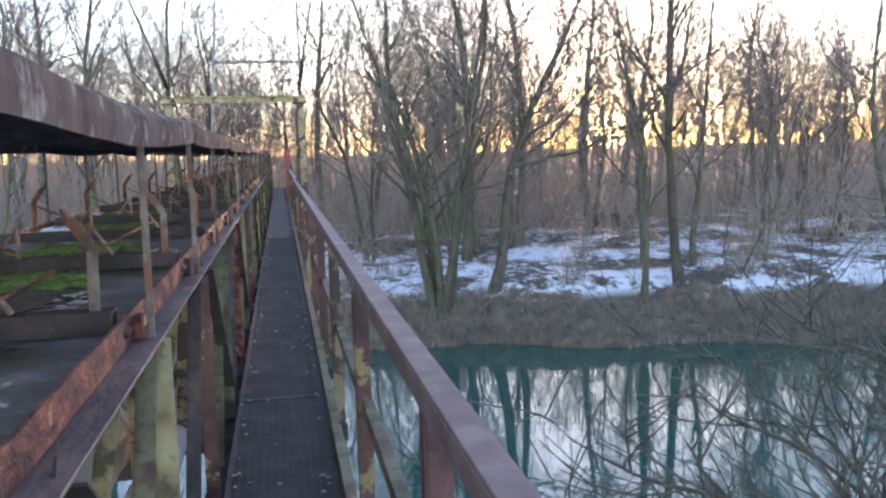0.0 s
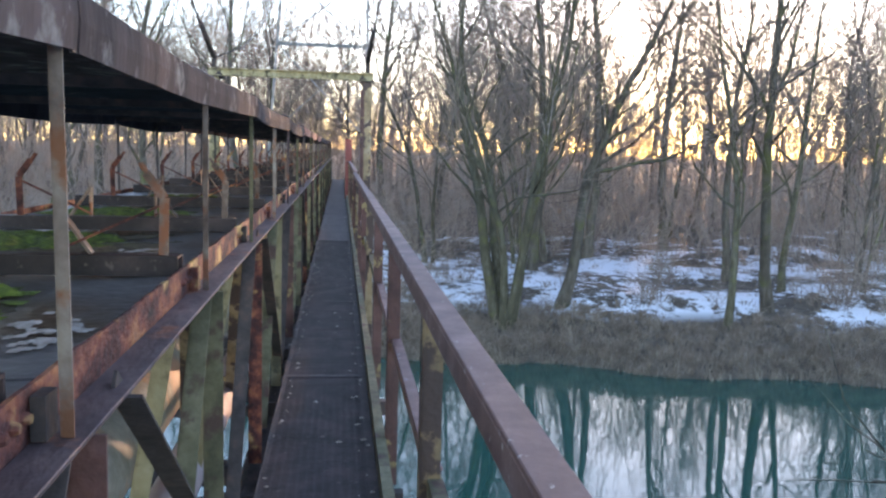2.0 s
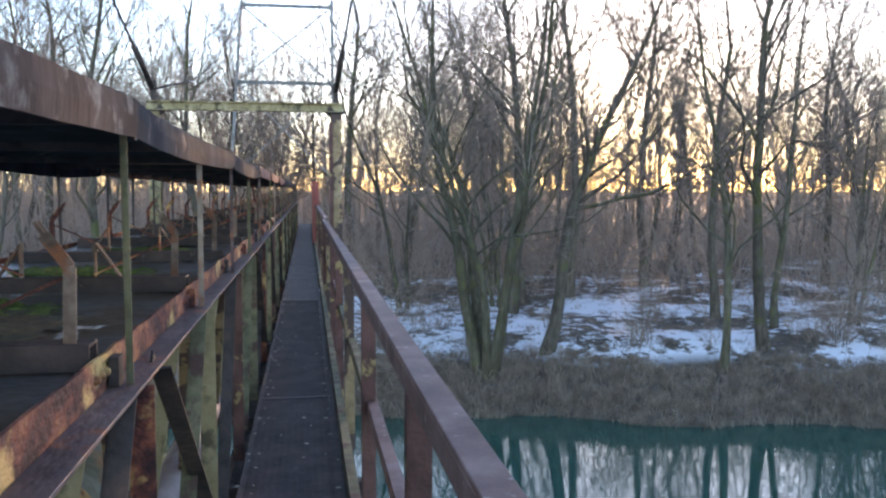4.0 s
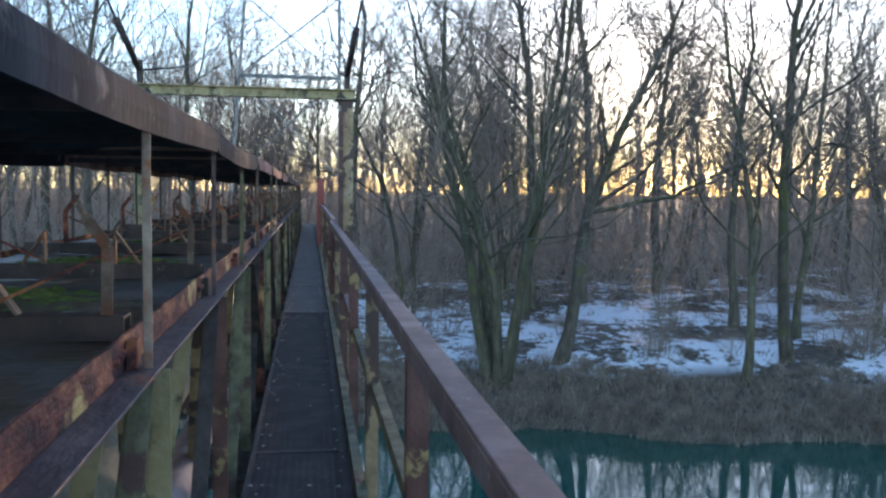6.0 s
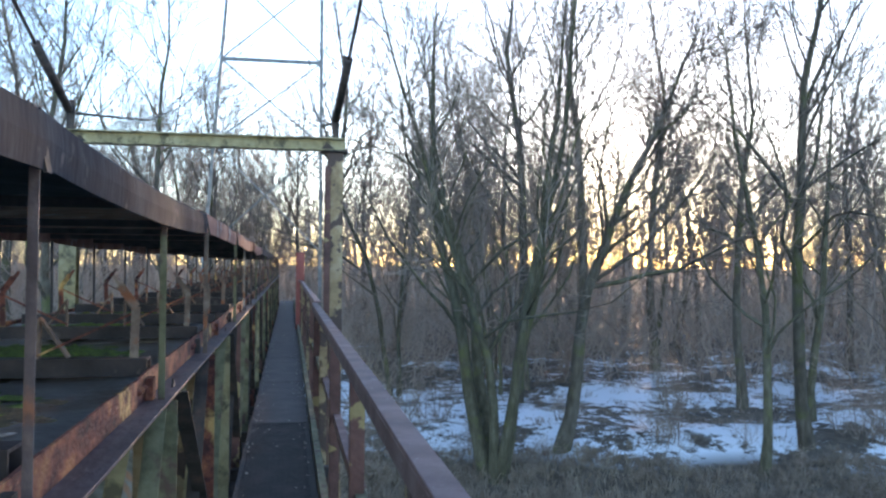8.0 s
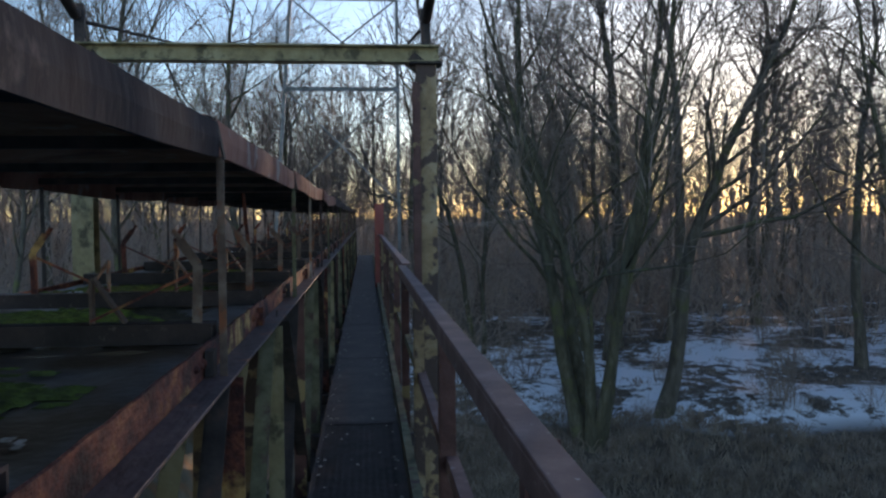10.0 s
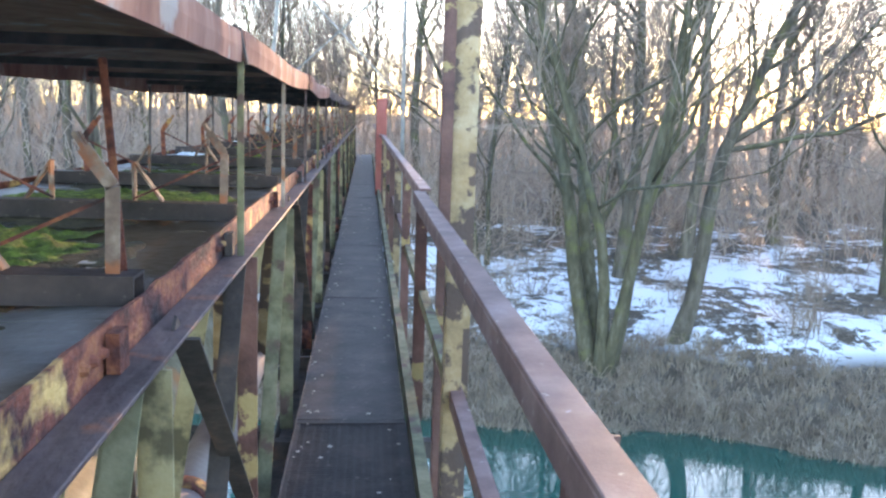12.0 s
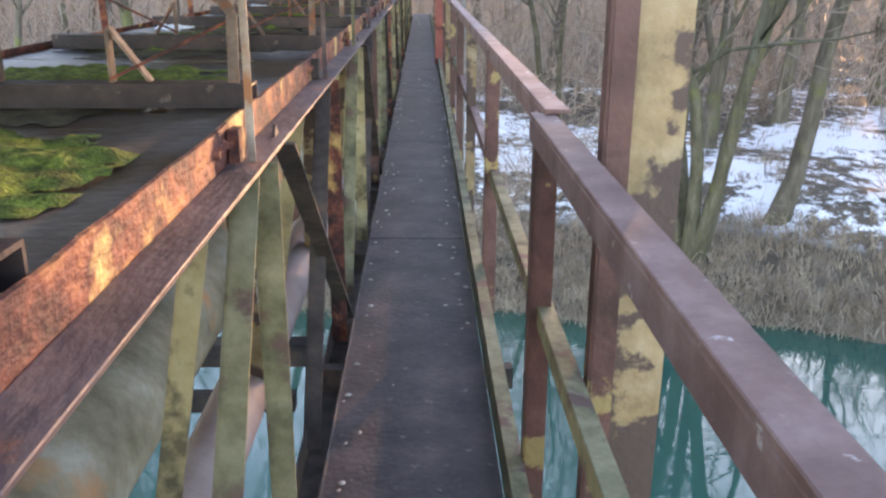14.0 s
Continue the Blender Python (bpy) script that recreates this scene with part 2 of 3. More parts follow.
def tube(bm, pts, radii, n=12):
    rings = []
    for i, p in enumerate(pts):
        p = Vector(p)
        d = (Vector(pts[min(i + 1, len(pts) - 1)]) - Vector(pts[max(i - 1, 0)])).normalized()
        a = d.orthogonal().normalized() if abs(d.z) > 0.9 else d.cross(Vector((0, 0, 1))).normalized()
        b = d.cross(a)
        rings.append([bm.verts.new(p + (a * math.cos(2 * math.pi * k / n) + b * math.sin(2 * math.pi * k / n)) * radii[i]) for k in range(n)])
    for r, s in zip(rings, rings[1:]):
        for k in range(n):
            f = bm.faces.new((r[k], r[(k + 1) % n], s[(k + 1) % n], s[k]))
            f.smooth = n > 6
    bm.faces.new(rings[0][::-1])
    bm.faces.new(rings[-1])


def soften(bm, width):
    bmesh.ops.bevel(bm, geom=list(bm.edges), offset=width, segments=1, affect="EDGES")


def part(name, bm, mat, parent=None, label=""):
    me = bpy.data.meshes.new(name)
    bmesh.ops.recalc_face_normals(bm, faces=bm.faces)
    bm.to_mesh(me)
    bm.free()
    me.materials.append(mat)
    ob = new(name, me)
    ob.parent = parent
    if label:
        ob["label"] = label
    return ob


def thing(name, label, category, group="", kind="", at=(0, 0, 0)):
    ob = new(name)
    ob.location = at
    ob.empty_display_size = 0.1
    return tagged(ob, label, category, group, kind)


def raw(name, verts, faces, mat, parent=None, smooth=False):
    me = bpy.data.meshes.new(name)
    me.from_pydata(verts, [], faces)
    me.materials.append(mat)
    if smooth:
        me.polygons.foreach_set("use_smooth", [True] * len(me.polygons))
    ob = new(name, me)
    ob.parent = parent
    return ob


# ---- ground and water ----
WATER = -6.1


def shore(x):
    return 31.2 - 0.22 * (x - 6) + 0.35 * math.sin(x * 0.31) + 0.4 * math.sin(x * 0.83 + 1)


def near_shore(x):
    return 0.42 * x - 1.0 + 0.5 * math.sin(x * 0.5)


def height(x, y):
    d = max(y - shore(x), near_shore(x) - y)
    if d < 0:
        return max(-7.2, WATER + 0.5 * d)
    rise = min(1.0, d / 6.0)
    bump = noise.noise((x * 0.25, y * 0.25, 0)) * 0.3 * min(1, d / 3)
    return WATER + 1.95 * (rise ** 0.62) + 0.026 * max(0, min(d, 120) - 6) + bump


def axis_steps(lo, hi, fine, mid, far):
    a = list(np.arange(lo, hi, fine))
    step, v = fine, hi
    out_hi, out_lo = [], []
    while v < far:
        out_hi.append(v)
        step *= 1.18
        v += step
    step, v = fine, lo
    while v > -far:
        step *= 1.18
        v -= step
        out_lo.append(v)
    return out_lo[::-1] + a + out_hi


gx, gy = axis_steps(-30, 40, 0.7, 0, 2500), axis_steps(-12, 60, 0.6, 0, 2500)
gv = [(x, y, height(x, y)) for y in gy for x in gx]
gf = [(j * len(gx) + i, j * len(gx) + i + 1, (j + 1) * len(gx) + i + 1, (j + 1) * len(gx) + i) for j in range(len(gy) - 1) for i in range(len(gx) - 1)]
ground = tagged(raw("ground", gv, gf, ground_material(), smooth=True), "leaf litter ground of the river bank with patches of snow", "ground", kind="structure")
bm = bmesh.new()
bmesh.ops.create_grid(bm, x_segments=1, y_segments=1, size=1, matrix=Matrix.LocRotScale((0, 20, WATER), None, (300, 300, 1)))
tagged(part("water", bm, water_material()), "still teal river water reflecting bare trees", "water", kind="structure")

# ---- walkway ----
Y0, Y1 = -4.0, 44.0
walkway = thing("floor", "narrow dark steel walkway of grating and sheet panels", "walkway", kind="structure")
JOINTS = [-4.0, -1.3, 1.55, 4.35, 7.17, 10.0, 12.85, 15.7, 18.6, 21.5, 24.4, 27.3, 30.2, 33.1, 36.0, 40.0, 44.0]
for a, b in zip(JOINTS, JOINTS[1:]):
    bm = bmesh.new()
    if a < 15:
        y = a + 0.01
        while y < b - 0.01:
            bar(bm, (-0.235, y, -0.006), (0.285, y, -0.006), 0.0135, 0.006)
            y += 0.0215
        for k in range(14):
            x = -0.235 + 0.04 * k
            bar(bm, (x, a + 0.005, -0.008), (x, b - 0.005, -0.008), 0.012, 0.007)
        bar(bm, (-0.245, a, -0.006), (-0.245, b, -0.006), 0.03, 0.012)
        bar(bm, (0.275, a, -0.006), (0.275, b, -0.006), 0.05, 0.012)
        bar(bm, (-0.25, b - 0.02, -0.004), (0.29, b - 0.02, -0.004), 0.05, 0.012)
        part("grating", bm, WALK, walkway, "dark expanded steel grating panel")
    else:
        n = 24
        rows = []
        for i in range(n + 1):
            y = a + 0.006 + (b - a - 0.012) * i / n
            rows.append([bm.verts.new((x, y, 0.004 * noise.noise((x * 4, y * 2, 3)) + (0.003 if i in (0, n) else 0))) for x in (-0.25, -0.12, 0.02, 0.16, 0.29)])
        for r, s in zip(rows, rows[1:]):
            for k in range(4):
                bm.faces.new((r[k], r[k + 1], s[k + 1], s[k]))
        ext = bmesh.ops.extrude_face_region(bm, geom=list(bm.faces))
        bmesh.ops.translate(bm, vec=(0, 0, -0.012), verts=[g for g in ext["geom"] if isinstance(g, bmesh.types.BMVert)])
        part("sheet_panel", bm, WALK, walkway, "worn dark steel sheet panel")
bm = bmesh.new()
angle_bar(bm, (-0.252, Y0, -0.055), (-0.252, Y1, -0.055), 0.06, 0.007, (0, 0, 1))
part("edge_angle", bm, DARK_STEEL, walkway)
bm = bmesh.new()
bar(bm, (0.305, Y0, 0.03), (0.305, Y1, 0.03), 0.012, 0.13)
bar(bm, (0.325, Y0, 0.095), (0.325, Y1, 0.095), 0.05, 0.01)
part("toe_board", bm, GREEN_STEEL, walkway, "algae-stained steel toe angle")
for k in range(33):
    bm = bmesh.new()
    bar(bm, (-0.42, -3.5 + 1.47 * k, -0.11), (0.42, -3.5 + 1.47 * k, -0.11), 0.06, 0.09)
    part("bearer", bm, DARK_STEEL, walkway)
rng = random.Random(5)
bm = bmesh.new()
for k in range(330):
    y = rng.uniform(-1, 26)
    x = rng.choice((rng.gauss(-0.2, 0.025), rng.gauss(-0.2, 0.025), rng.gauss(0.24, 0.02), rng.uniform(-0.2, 0.25)))
    s, a = rng.uniform(0.006, 0.02), rng.uniform(0, 6.28)
    top = bm.verts.new((x, y, 0.007 + s * 0.4))
    ring = [bm.verts.new((x + s * math.cos(a + i * 1.257) * rng.uniform(0.5, 1.2), y + s * math.sin(a + i * 1.257) * rng.uniform(0.5, 1.2), 0.006)) for i in range(5)]
    for i in range(5):
        bm.faces.new((top, ring[i], ring[(i + 1) % 5]))
tagged(part("leaf_litter", bm, DEBRIS), "pale dry leaf scraps and grit lying on the walkway", "litter", kind="stuff")

# ---- handrail ----
handrail = thing("handrail", "brown-painted steel handrail along the walkway with flaking yellow posts", "handrail")
RX, RZ = 0.370, 1.145
for a, b, dx, dz in ((Y0, 16.03, 0.0, 0.0), (15.99, 27.5, 0.03, 0.014), (27.5, 44.0, -0.01, 0.01)):
    bm = bmesh.new()
    ea, eb = (0.016, -0.014) if a == Y0 else (-0.012, -0.012)
    bar(bm, (RX + dx + ea - 0.004, a, RZ + dz - 0.006), (RX + dx + eb - 0.004, b, RZ + dz - 0.006), 0.062, 0.012)
    bar(bm, (RX + dx + ea - 0.030, a, RZ + dz - 0.040), (RX + dx + eb - 0.030, b, RZ + dz - 0.040), 0.010, 0.056)
    soften(bm, 0.002)
    part("top_rail", bm, RAIL, handrail, "brown painted angle rail with a worn top")
for k in range(24):
    y = -3.15 + 1.75 * k
    bm = bmesh.new()
    angle_bar(bm, (RX - 0.02, y, -0.15), (RX - 0.02, y, RZ - 0.014), 0.055, 0.007, (1, 0, 0))
    part("post", bm, BROWN_PAINT if k % 3 != 1 else YELLOW, handrail, "rusty angle post with yellow paint flakes")
for k in range(12):
    a = -3.05 + 3.5 * k
    bm = bmesh.new()
    bar(bm, (RX + 0.004, a - 0.1, 0.58), (RX + 0.004, a + 3.55, 0.58 - 0.03 * (k % 2)), 0.008, 0.055)
    bar(bm, (RX + 0.024, a - 0.1, 0.607), (RX + 0.024, a + 3.55, 0.607 - 0.03 * (k % 2)), 0.045, 0.007)
    part("mid_rail", bm, GREEN_STEEL if k % 2 else RAIL, handrail)

# ---- conveyor truss, posts and deck ----
POSTS = [-3.02, -1.55, -0.08, 1.39, 2.86, 4.33, 5.81, 7.29, 8.84, 10.37, 11.92, 13.1, 14.38, 15.85, 17.4, 18.9, 20.4, 21.9, 23.4, 24.9, 26.4, 27.9, 29.4, 30.9, 32.4, 33.9, 35.4, 36.9, 38.4, 39.9, 41.4, 42.9]
GZ = 1.055
trng = random.Random(11)
truss = thing("conveyor_truss", "rusty steel conveyor truss with flaking yellow and brown paint", "truss")


def chord(x, z, out):
    bm = bmesh.new()
    bar(bm, (x + out * 0.0485, Y0, z), (x + out * 0.0485, Y1, z), 0.085, 0.010)
    soften(bm, 0.002)
    part("chord_flange", bm, FLANGE, truss, "dark scaled flange of the top angle")
    bm = bmesh.new()
    n = 480 if out > 0 else 60
    rows = []
    for i in range(n + 1):
        y = Y0 + (Y1 - Y0) * i / n
        worn = 0.006 * noise.noise((y * 9, z, x)) + 0.004 * noise.noise((y * 31, z, x))
        rows.append([bm.verts.new((x + u, y, v)) for u, v in ((-0.005, z - 0.005), (0.005, z - 0.005), (0.005, z + 0.093 + worn), (-0.005, z + 0.093 + worn))])
    for r, q in zip(rows, rows[1:]):
        for k in range(4):
            bm.faces.new((r[k], r[(k + 1) % 4], q[(k + 1) % 4], q[k]))
    bm.faces.new(rows[0][::-1])
    bm.faces.new(rows[-1])
    return bm


part("top_chord", chord(-0.395, GZ, 1), RUST_SUNNED, truss, "heavily rusted top angle with orange flakes and painted-in sun-yellow patches")
part("top_chord", chord(-1.70, GZ, -1), RUST_SUNNED, truss)
for x in (-0.36, -1.73):
    bm = bmesh.new()
    angle_bar(bm, (x, Y0, -0.16), (x, Y1, -0.16), 0.09, 0.01, (0, 0, 1))
    part("bottom_chord", bm, DARK_STEEL, truss)
for i, (y, yn) in enumerate(zip(POSTS, POSTS[1:])):
    for x, near in ((-0.352, True), (-1.745, False)):
        z1 = GZ - 0.008
        bm = bmesh.new()
        angle_bar(bm, (x, y + 0.05, -0.12), (x, y + 0.05, z1), 0.06, 0.008, (1, 0, 0))
        part("vertical", bm, (BROWN_PAINT, GREEN_STEEL, RUST_SUNNED, YELLOW_DULL)[i % 4], truss)
        for s, top, toe, mat in ((-1, yn - 0.08, yn - 0.86, DARK_STEEL if i % 2 else GREEN_STEEL), (1, y + 0.28, yn + 0.33, DARK_STEEL)):
            if s > 0 and i % 2 != (0 if i < 8 else 1):
                continue
            bm = bmesh.new()
            angle_bar(bm, (x + 0.014 * s, toe, -0.12), (x + 0.014 * s, top, z1), 0.055, 0.007, (1, 0, 0))
            part("diagonal", bm, mat, truss)
        bm = bmesh.new()
        bar(bm, (x - 0.008, y - 0.08, z1 - 0.07), (x - 0.008, y + 0.16, z1 - 0.07), 0.008, 0.13)
        part("gusset", bm, YELLOW_DULL, truss)
    foot = y + 0.7 * (yn - y)
    for top, toe, mat in ((y + 0.1, foot - 0.05, YELLOW), (yn - 0.2, foot + 0.05, YELLOW_DULL)):
        bm = bmesh.new()
        angle_bar(bm, (-0.60, toe, -0.1), (-0.44, top, GZ - 0.03), 0.05, 0.007, (1, 0, 0))
        part("inner_brace", bm, mat, truss, "yellow painted inner brace")
    bm = bmesh.new()
    bar(bm, (-0.45, foot, -0.14), (-1.68, foot, -0.14), 0.06, 0.07)
    part("foot_girder", bm, DARK_STEEL, truss)
    bm = bmesh.new()
    bar(bm, (-0.42, y + 0.05, -0.17), (-1.70, y + 0.05, -0.17), 0.09, 0.11)
    part("cross_girder", bm, DARK_STEEL, truss)
    bm = bmesh.new()
    bar(bm, (-0.42, y + 0.05, GZ - 0.06), (-1.70, y + 0.05, GZ - 0.06), 0.07, 0.09)
    part("cross_girder", bm, BROWN_PAINT, truss)
    if i < 20:
        for k in range(3):
            bm = bmesh.new()
            bmesh.ops.create_cone(bm, cap_ends=True, segments=8, radius1=0.014, radius2=0.008, depth=0.014, matrix=Matrix.LocRotScale((-0.384, y - 0.14 + 0.05 * k, GZ + 0.05), Euler((0, radians(90), 0)), None))
            part("rivet", bm, RUST_SUNNED, truss)
        bm = bmesh.new()
        bar(bm, (-0.372, y - 0.03, GZ + 0.045), (-0.372, y + 0.03, GZ + 0.045), 0.024, 0.075)
        part("post_cleat", bm, RUST_SUNNED if i % 2 else DARK_STEEL, truss)

deck = thing("conveyor_deck", "dark weathered sheet deck of the disused conveyor", "deck", kind="structure")
for i in range(len(POSTS) - 1):
    a, b = POSTS[i] + 0.16, POSTS[i + 1] + 0.155
    bm = bmesh.new()
    nx, ny = 10, 8
    rows = [[bm.verts.new((-0.405 - 1.285 * k / nx, a + (b - a) * j / ny, 1.118 + 0.012 * noise.noise((k * 0.7, a + j * 0.5, 1)) - 0.014 * math.sin(math.pi * k / nx))) for k in range(nx + 1)] for j in range(ny + 1)]
    for r, s in zip(rows, rows[1:]):
        for k in range(nx):
            bm.faces.new((r[k], r[k + 1], s[k + 1], s[k]))
    ext = bmesh.ops.extrude_face_region(bm, geom=list(bm.faces))
    bmesh.ops.translate(bm, vec=(0, 0, -0.012), verts=[g for g in ext["geom"] if isinstance(g, bmesh.types.BMVert)])
    part("deck_sheet", bm, DECK, deck)


def patch(name, cx, cy, rx, ry, z, seed, mat, thick, thresh, label, category, freq=6.0):
    """An uneven low cushion with a ragged outline."""
    n = 46
    keep, faces, verts = {}, [], []

    def vert(i, j):
        if (i, j) not in keep:
            u, v = i / n * 2 - 1, j / n * 2 - 1
            x, y = cx + u * rx, cy + v * ry
            e = noise.fractal((x * freq, y * freq, seed), 0.8, 2.0, 5) * 0.6 + 0.9 - 0.9 * (u * u + v * v) - thresh
            keep[(i, j)] = (len(verts), e)
            verts.append((x, y, z - 0.004 + thick * min(1, max(0, e) * 2.2) * (0.75 + 0.5 * noise.noise((x * 40, y * 40, seed)))))
        return keep[(i, j)]

    for i in range(n):
        for j in range(n):
            c = [vert(i, j), vert(i + 1, j), vert(i + 1, j + 1), vert(i, j + 1)]
            if max(e for _, e in c) > 0:
                faces.append([k for k, _ in c])
    ob = raw(name, verts, faces, mat, smooth=True)
    return tagged(ob, label, category, kind="stuff")


for i in range(2, 22):
    yb = POSTS[i] + 0.75
    bare = 0.42 if i < 9 else 0.2 if i < 11 else 0.06
    patch("silt", -1.05 + trng.uniform(-0.1, 0.1), yb + trng.uniform(-0.1, 0.1), 0.56, 0.66, 1.113, i + 20, MUD, 0.016, 0.42, "brown silt and rotten leaves caked on the conveyor deck", "silt", 4.0)
    patch("moss", -1.12 + trng.uniform(-0.12, 0.08), yb + trng.uniform(0.15, 0.35), 0.52, 0.5, 1.119, i, MOSS, 0.03, bare + trng.uniform(0.0, 0.2), "green moss cushions growing on the conveyor deck", "moss", 9.0)
    if i % 2:
        patch("snow_patch", -1.48, yb, 0.2, 0.4, 1.117, i + 50, SNOW, 0.03, 0.35, "thin leftover snow on the conveyor deck edge", "snow")
    patch("bird_droppings", -0.66 + trng.uniform(-0.05, 0.1), yb - 0.2, 0.2, 0.4, 1.12, i + 80, DEBRIS, 0.006, 0.98, "pale droppings and scraps on the dark deck", "litter", 17.0)


def idler_frame():
    f = thing("idler_frame", "rusty idler frame with bent steel brackets across the deck", "idler frame", "idler frames along the conveyor")
    bm = bmesh.new()
    prof = [(-0.045, -0.03), (-0.045, 0.035), (0.045, 0.035), (0.045, -0.03), (0.037, -0.03), (0.037, 0.027), (-0.037, 0.027), (-0.037, -0.03)]
    ends = [[bm.verts.new((x, y, z)) for y, z in prof] for x in (0.0, -1.24)]
    for k in range(8):
        bm.faces.new((ends[0][k], ends[0][(k + 1) % 8], ends[1][(k + 1) % 8], ends[1][k]))
    for e in ends:
        for q in ((0, 1, 6, 7), (1, 2, 5, 6), (2, 3, 4, 5)):
            bm.faces.new([e[k] for k in q])
    part("base_channel", bm, WALK, f, "dark steel channel lying across the deck")
    for x, s, mat in ((-0.05, -1, WEATHERED), (-1.0, 1, RUST_SUNNED)):
        bm = bmesh.new()
        pts = [(x, 0, 0.035), (x - 0.005 * s, 0, 0.22), (x + 0.052 * s, 0, 0.30)]
        for p, q in zip(pts, pts[1:]):
            bar(bm, p, q, 0.034, 0.010, (1, 0, 0))
            bar(bm, (p[0], -0.015, p[2]), (q[0], -0.015, q[2]), 0.006, 0.030, (1, 0, 0))
        for dy in (-0.012, 0.012):
            bar(bm, (x + 0.048 * s, dy, 0.292), (x + 0.072 * s, dy, 0.33), 0.010, 0.010, (1, 0, 0))
        part("wing_bracket", bm, mat, f, "bent bracket with a slotted tip")
        bm = bmesh.new()
        bar(bm, (x, 0.0, 0.2), (x + 0.33 * s, -0.02, 0.045), 0.014, 0.008)
        part("brace", bm, RUST_SUNNED, f)
    for x, s in ((-0.38, 1), (-0.68, -1)):
        bm = bmesh.new()
        bar(bm, (x, 0, 0.035), (x, 0, 0.175), 0.036, 0.009, (1, 0, 0))
        bar(bm, (x, 0.012, 0.18), (x + 0.10 * s, 0.012, 0.035), 0.036, 0.009, (1, 0, 0))
        part("centre_bracket", bm, WEATHERED, f)
    return f


first = idler_frame()
IDLERS = [-3.2, -1.7, -0.2, 1.22, 2.78, 4.3, 5.74, 7.4, 9.0, 10.6, 12.2, 13.42, 14.82, 16.3] + [18.0 + 1.55 * k for k in range(17)]
for i, y in enumerate(IDLERS):
    m = pose(-0.41, y + trng.uniform(-0.03, 0.03), 1.15, 0, 0, trng.uniform(-1.2, 1.2))
    if i == 0:
        first.matrix_basis = m
    else:
        copy_thing(first, m)

# ---- canopy ----
canopy = thing("canopy", "long rusted sheet-metal canopy on thin posts above the conveyor", "canopy")
PROFILE = [(-0.318, 1.685), (-0.314, 1.735), (-0.318, 1.782), (-0.36, 1.797), (-0.75, 1.84), (-1.12, 1.86), (-1.45, 1.84), (-1.68, 1.80), (-1.76, 1.775), (-1.77, 1.685)]
PANELS = [-3.02, -0.08, 2.86, 5.81, 8.84, 11.85, 14.38, 17.4, 20.4, 23.4, 26.4, 29.4, 32.4, 35.4, 38.4, 41.4]
for i, (a, b) in enumerate(zip(PANELS, PANELS[1:])):
    bm = bmesh.new()
    n = 14
    lift = trng.uniform(-0.006, 0.01)
    shells = []
    for inset in (0.0, 0.009):
        rows = []
        for j in range(n + 1):
            t = j / n
            y = a + 0.004 + (b - a - 0.008) * t
            sag = -0.022 * math.sin(math.pi * t) * (1 + 0.6 * math.sin(i * 2.1))
            row = []
            for k, (x, z) in enumerate(PROFILE):
                edge = 1.0 if k in (0, 1, 2, len(PROFILE) - 1) else 0.5
                dx = 0.012 * math.sin(2 * math.pi * t + i) * (k < 3)
                row.append(bm.verts.new((x + dx + (-inset if k < 4 else inset if k > 6 else 0), y, z + sag * edge + lift * (1 - t) - (inset if 2 < k < 8 else 0) + 0.004 * noise.noise((x * 3, y * 3, 7)))))
            rows.append(row)
        shells.append(rows)
    for s, rows in enumerate(shells):
        for r, q in zip(rows, rows[1:]):
            for k in range(len(PROFILE) - 1):
                f = bm.faces.new((r[k], r[k + 1], q[k + 1], q[k]))
    for k in (0, len(PROFILE) - 1):
        for j in range(n):
            bm.faces.new((shells[0][j][k], shells[0][j + 1][k], shells[1][j + 1][k], shells[1][j][k]))
    for j in (0, n):
        for k in range(len(PROFILE) - 1):
            bm.faces.new((shells[0][j][k], shells[0][j][k + 1], shells[1][j][k + 1], shells[1][j][k]))
    part("canopy_sheet", bm, CANOPY_RUSTY if i in (5, 6, 7) else CANOPY_SLATE_SHADE if i in (3, 4) else CANOPY, canopy, "bent sheet with a curled-down edge, streaked with rust")
    bm = bmesh.new()
    bar(bm, (-0.312, b, 1.68), (-0.335, b, 1.795), 0.035, 0.006, (1, 0, 0))
    bar(bm, (-0.34, b, 1.797), (-1.12, b, 1.868), 0.035, 0.006)
    part("seam_strip", bm, DARK_STEEL, canopy)
for i, y in enumerate(POSTS):
    for x, near in ((-0.345, True), (-1.735, False)):
        if near and i == 11:
            continue
        lean = trng.uniform(-0.02, 0.02) if near else trng.uniform(-0.05, 0.05)
        bm = bmesh.new()
        w = 0.018 if i in (3, 4, 7, 9, 10, 12) else 0.0135 if near else 0.016
        angle_bar(bm, (x, y, GZ + 0.005), (x, y + lean, 1.70), w, 0.0045, (1, 0, 0))
        part("canopy_post", bm, (BLEACHED if i in (4, 7, 13) else WEATHERED if i in (3, 5, 10) else FLANGE if i % 3 else GREEN_STEEL) if near else DARK_STEEL, canopy)
    bm = bmesh.new()
    bar(bm, (-0.35, y, 1.735), (-1.74, y, 1.735), 0.03, 0.035)
    part("rafter", bm, DARK_STEEL, canopy)
bm = bmesh.new()
angle_bar(bm, (-0.453, 13.42, 1.170), (-0.497, 13.46, 1.636), 0.013, 0.0045, (1, 0, 0))
tagged(part("loose_post", bm, RUST_SUNNED), "detached rusty canopy post leaning against a bracket", "post")

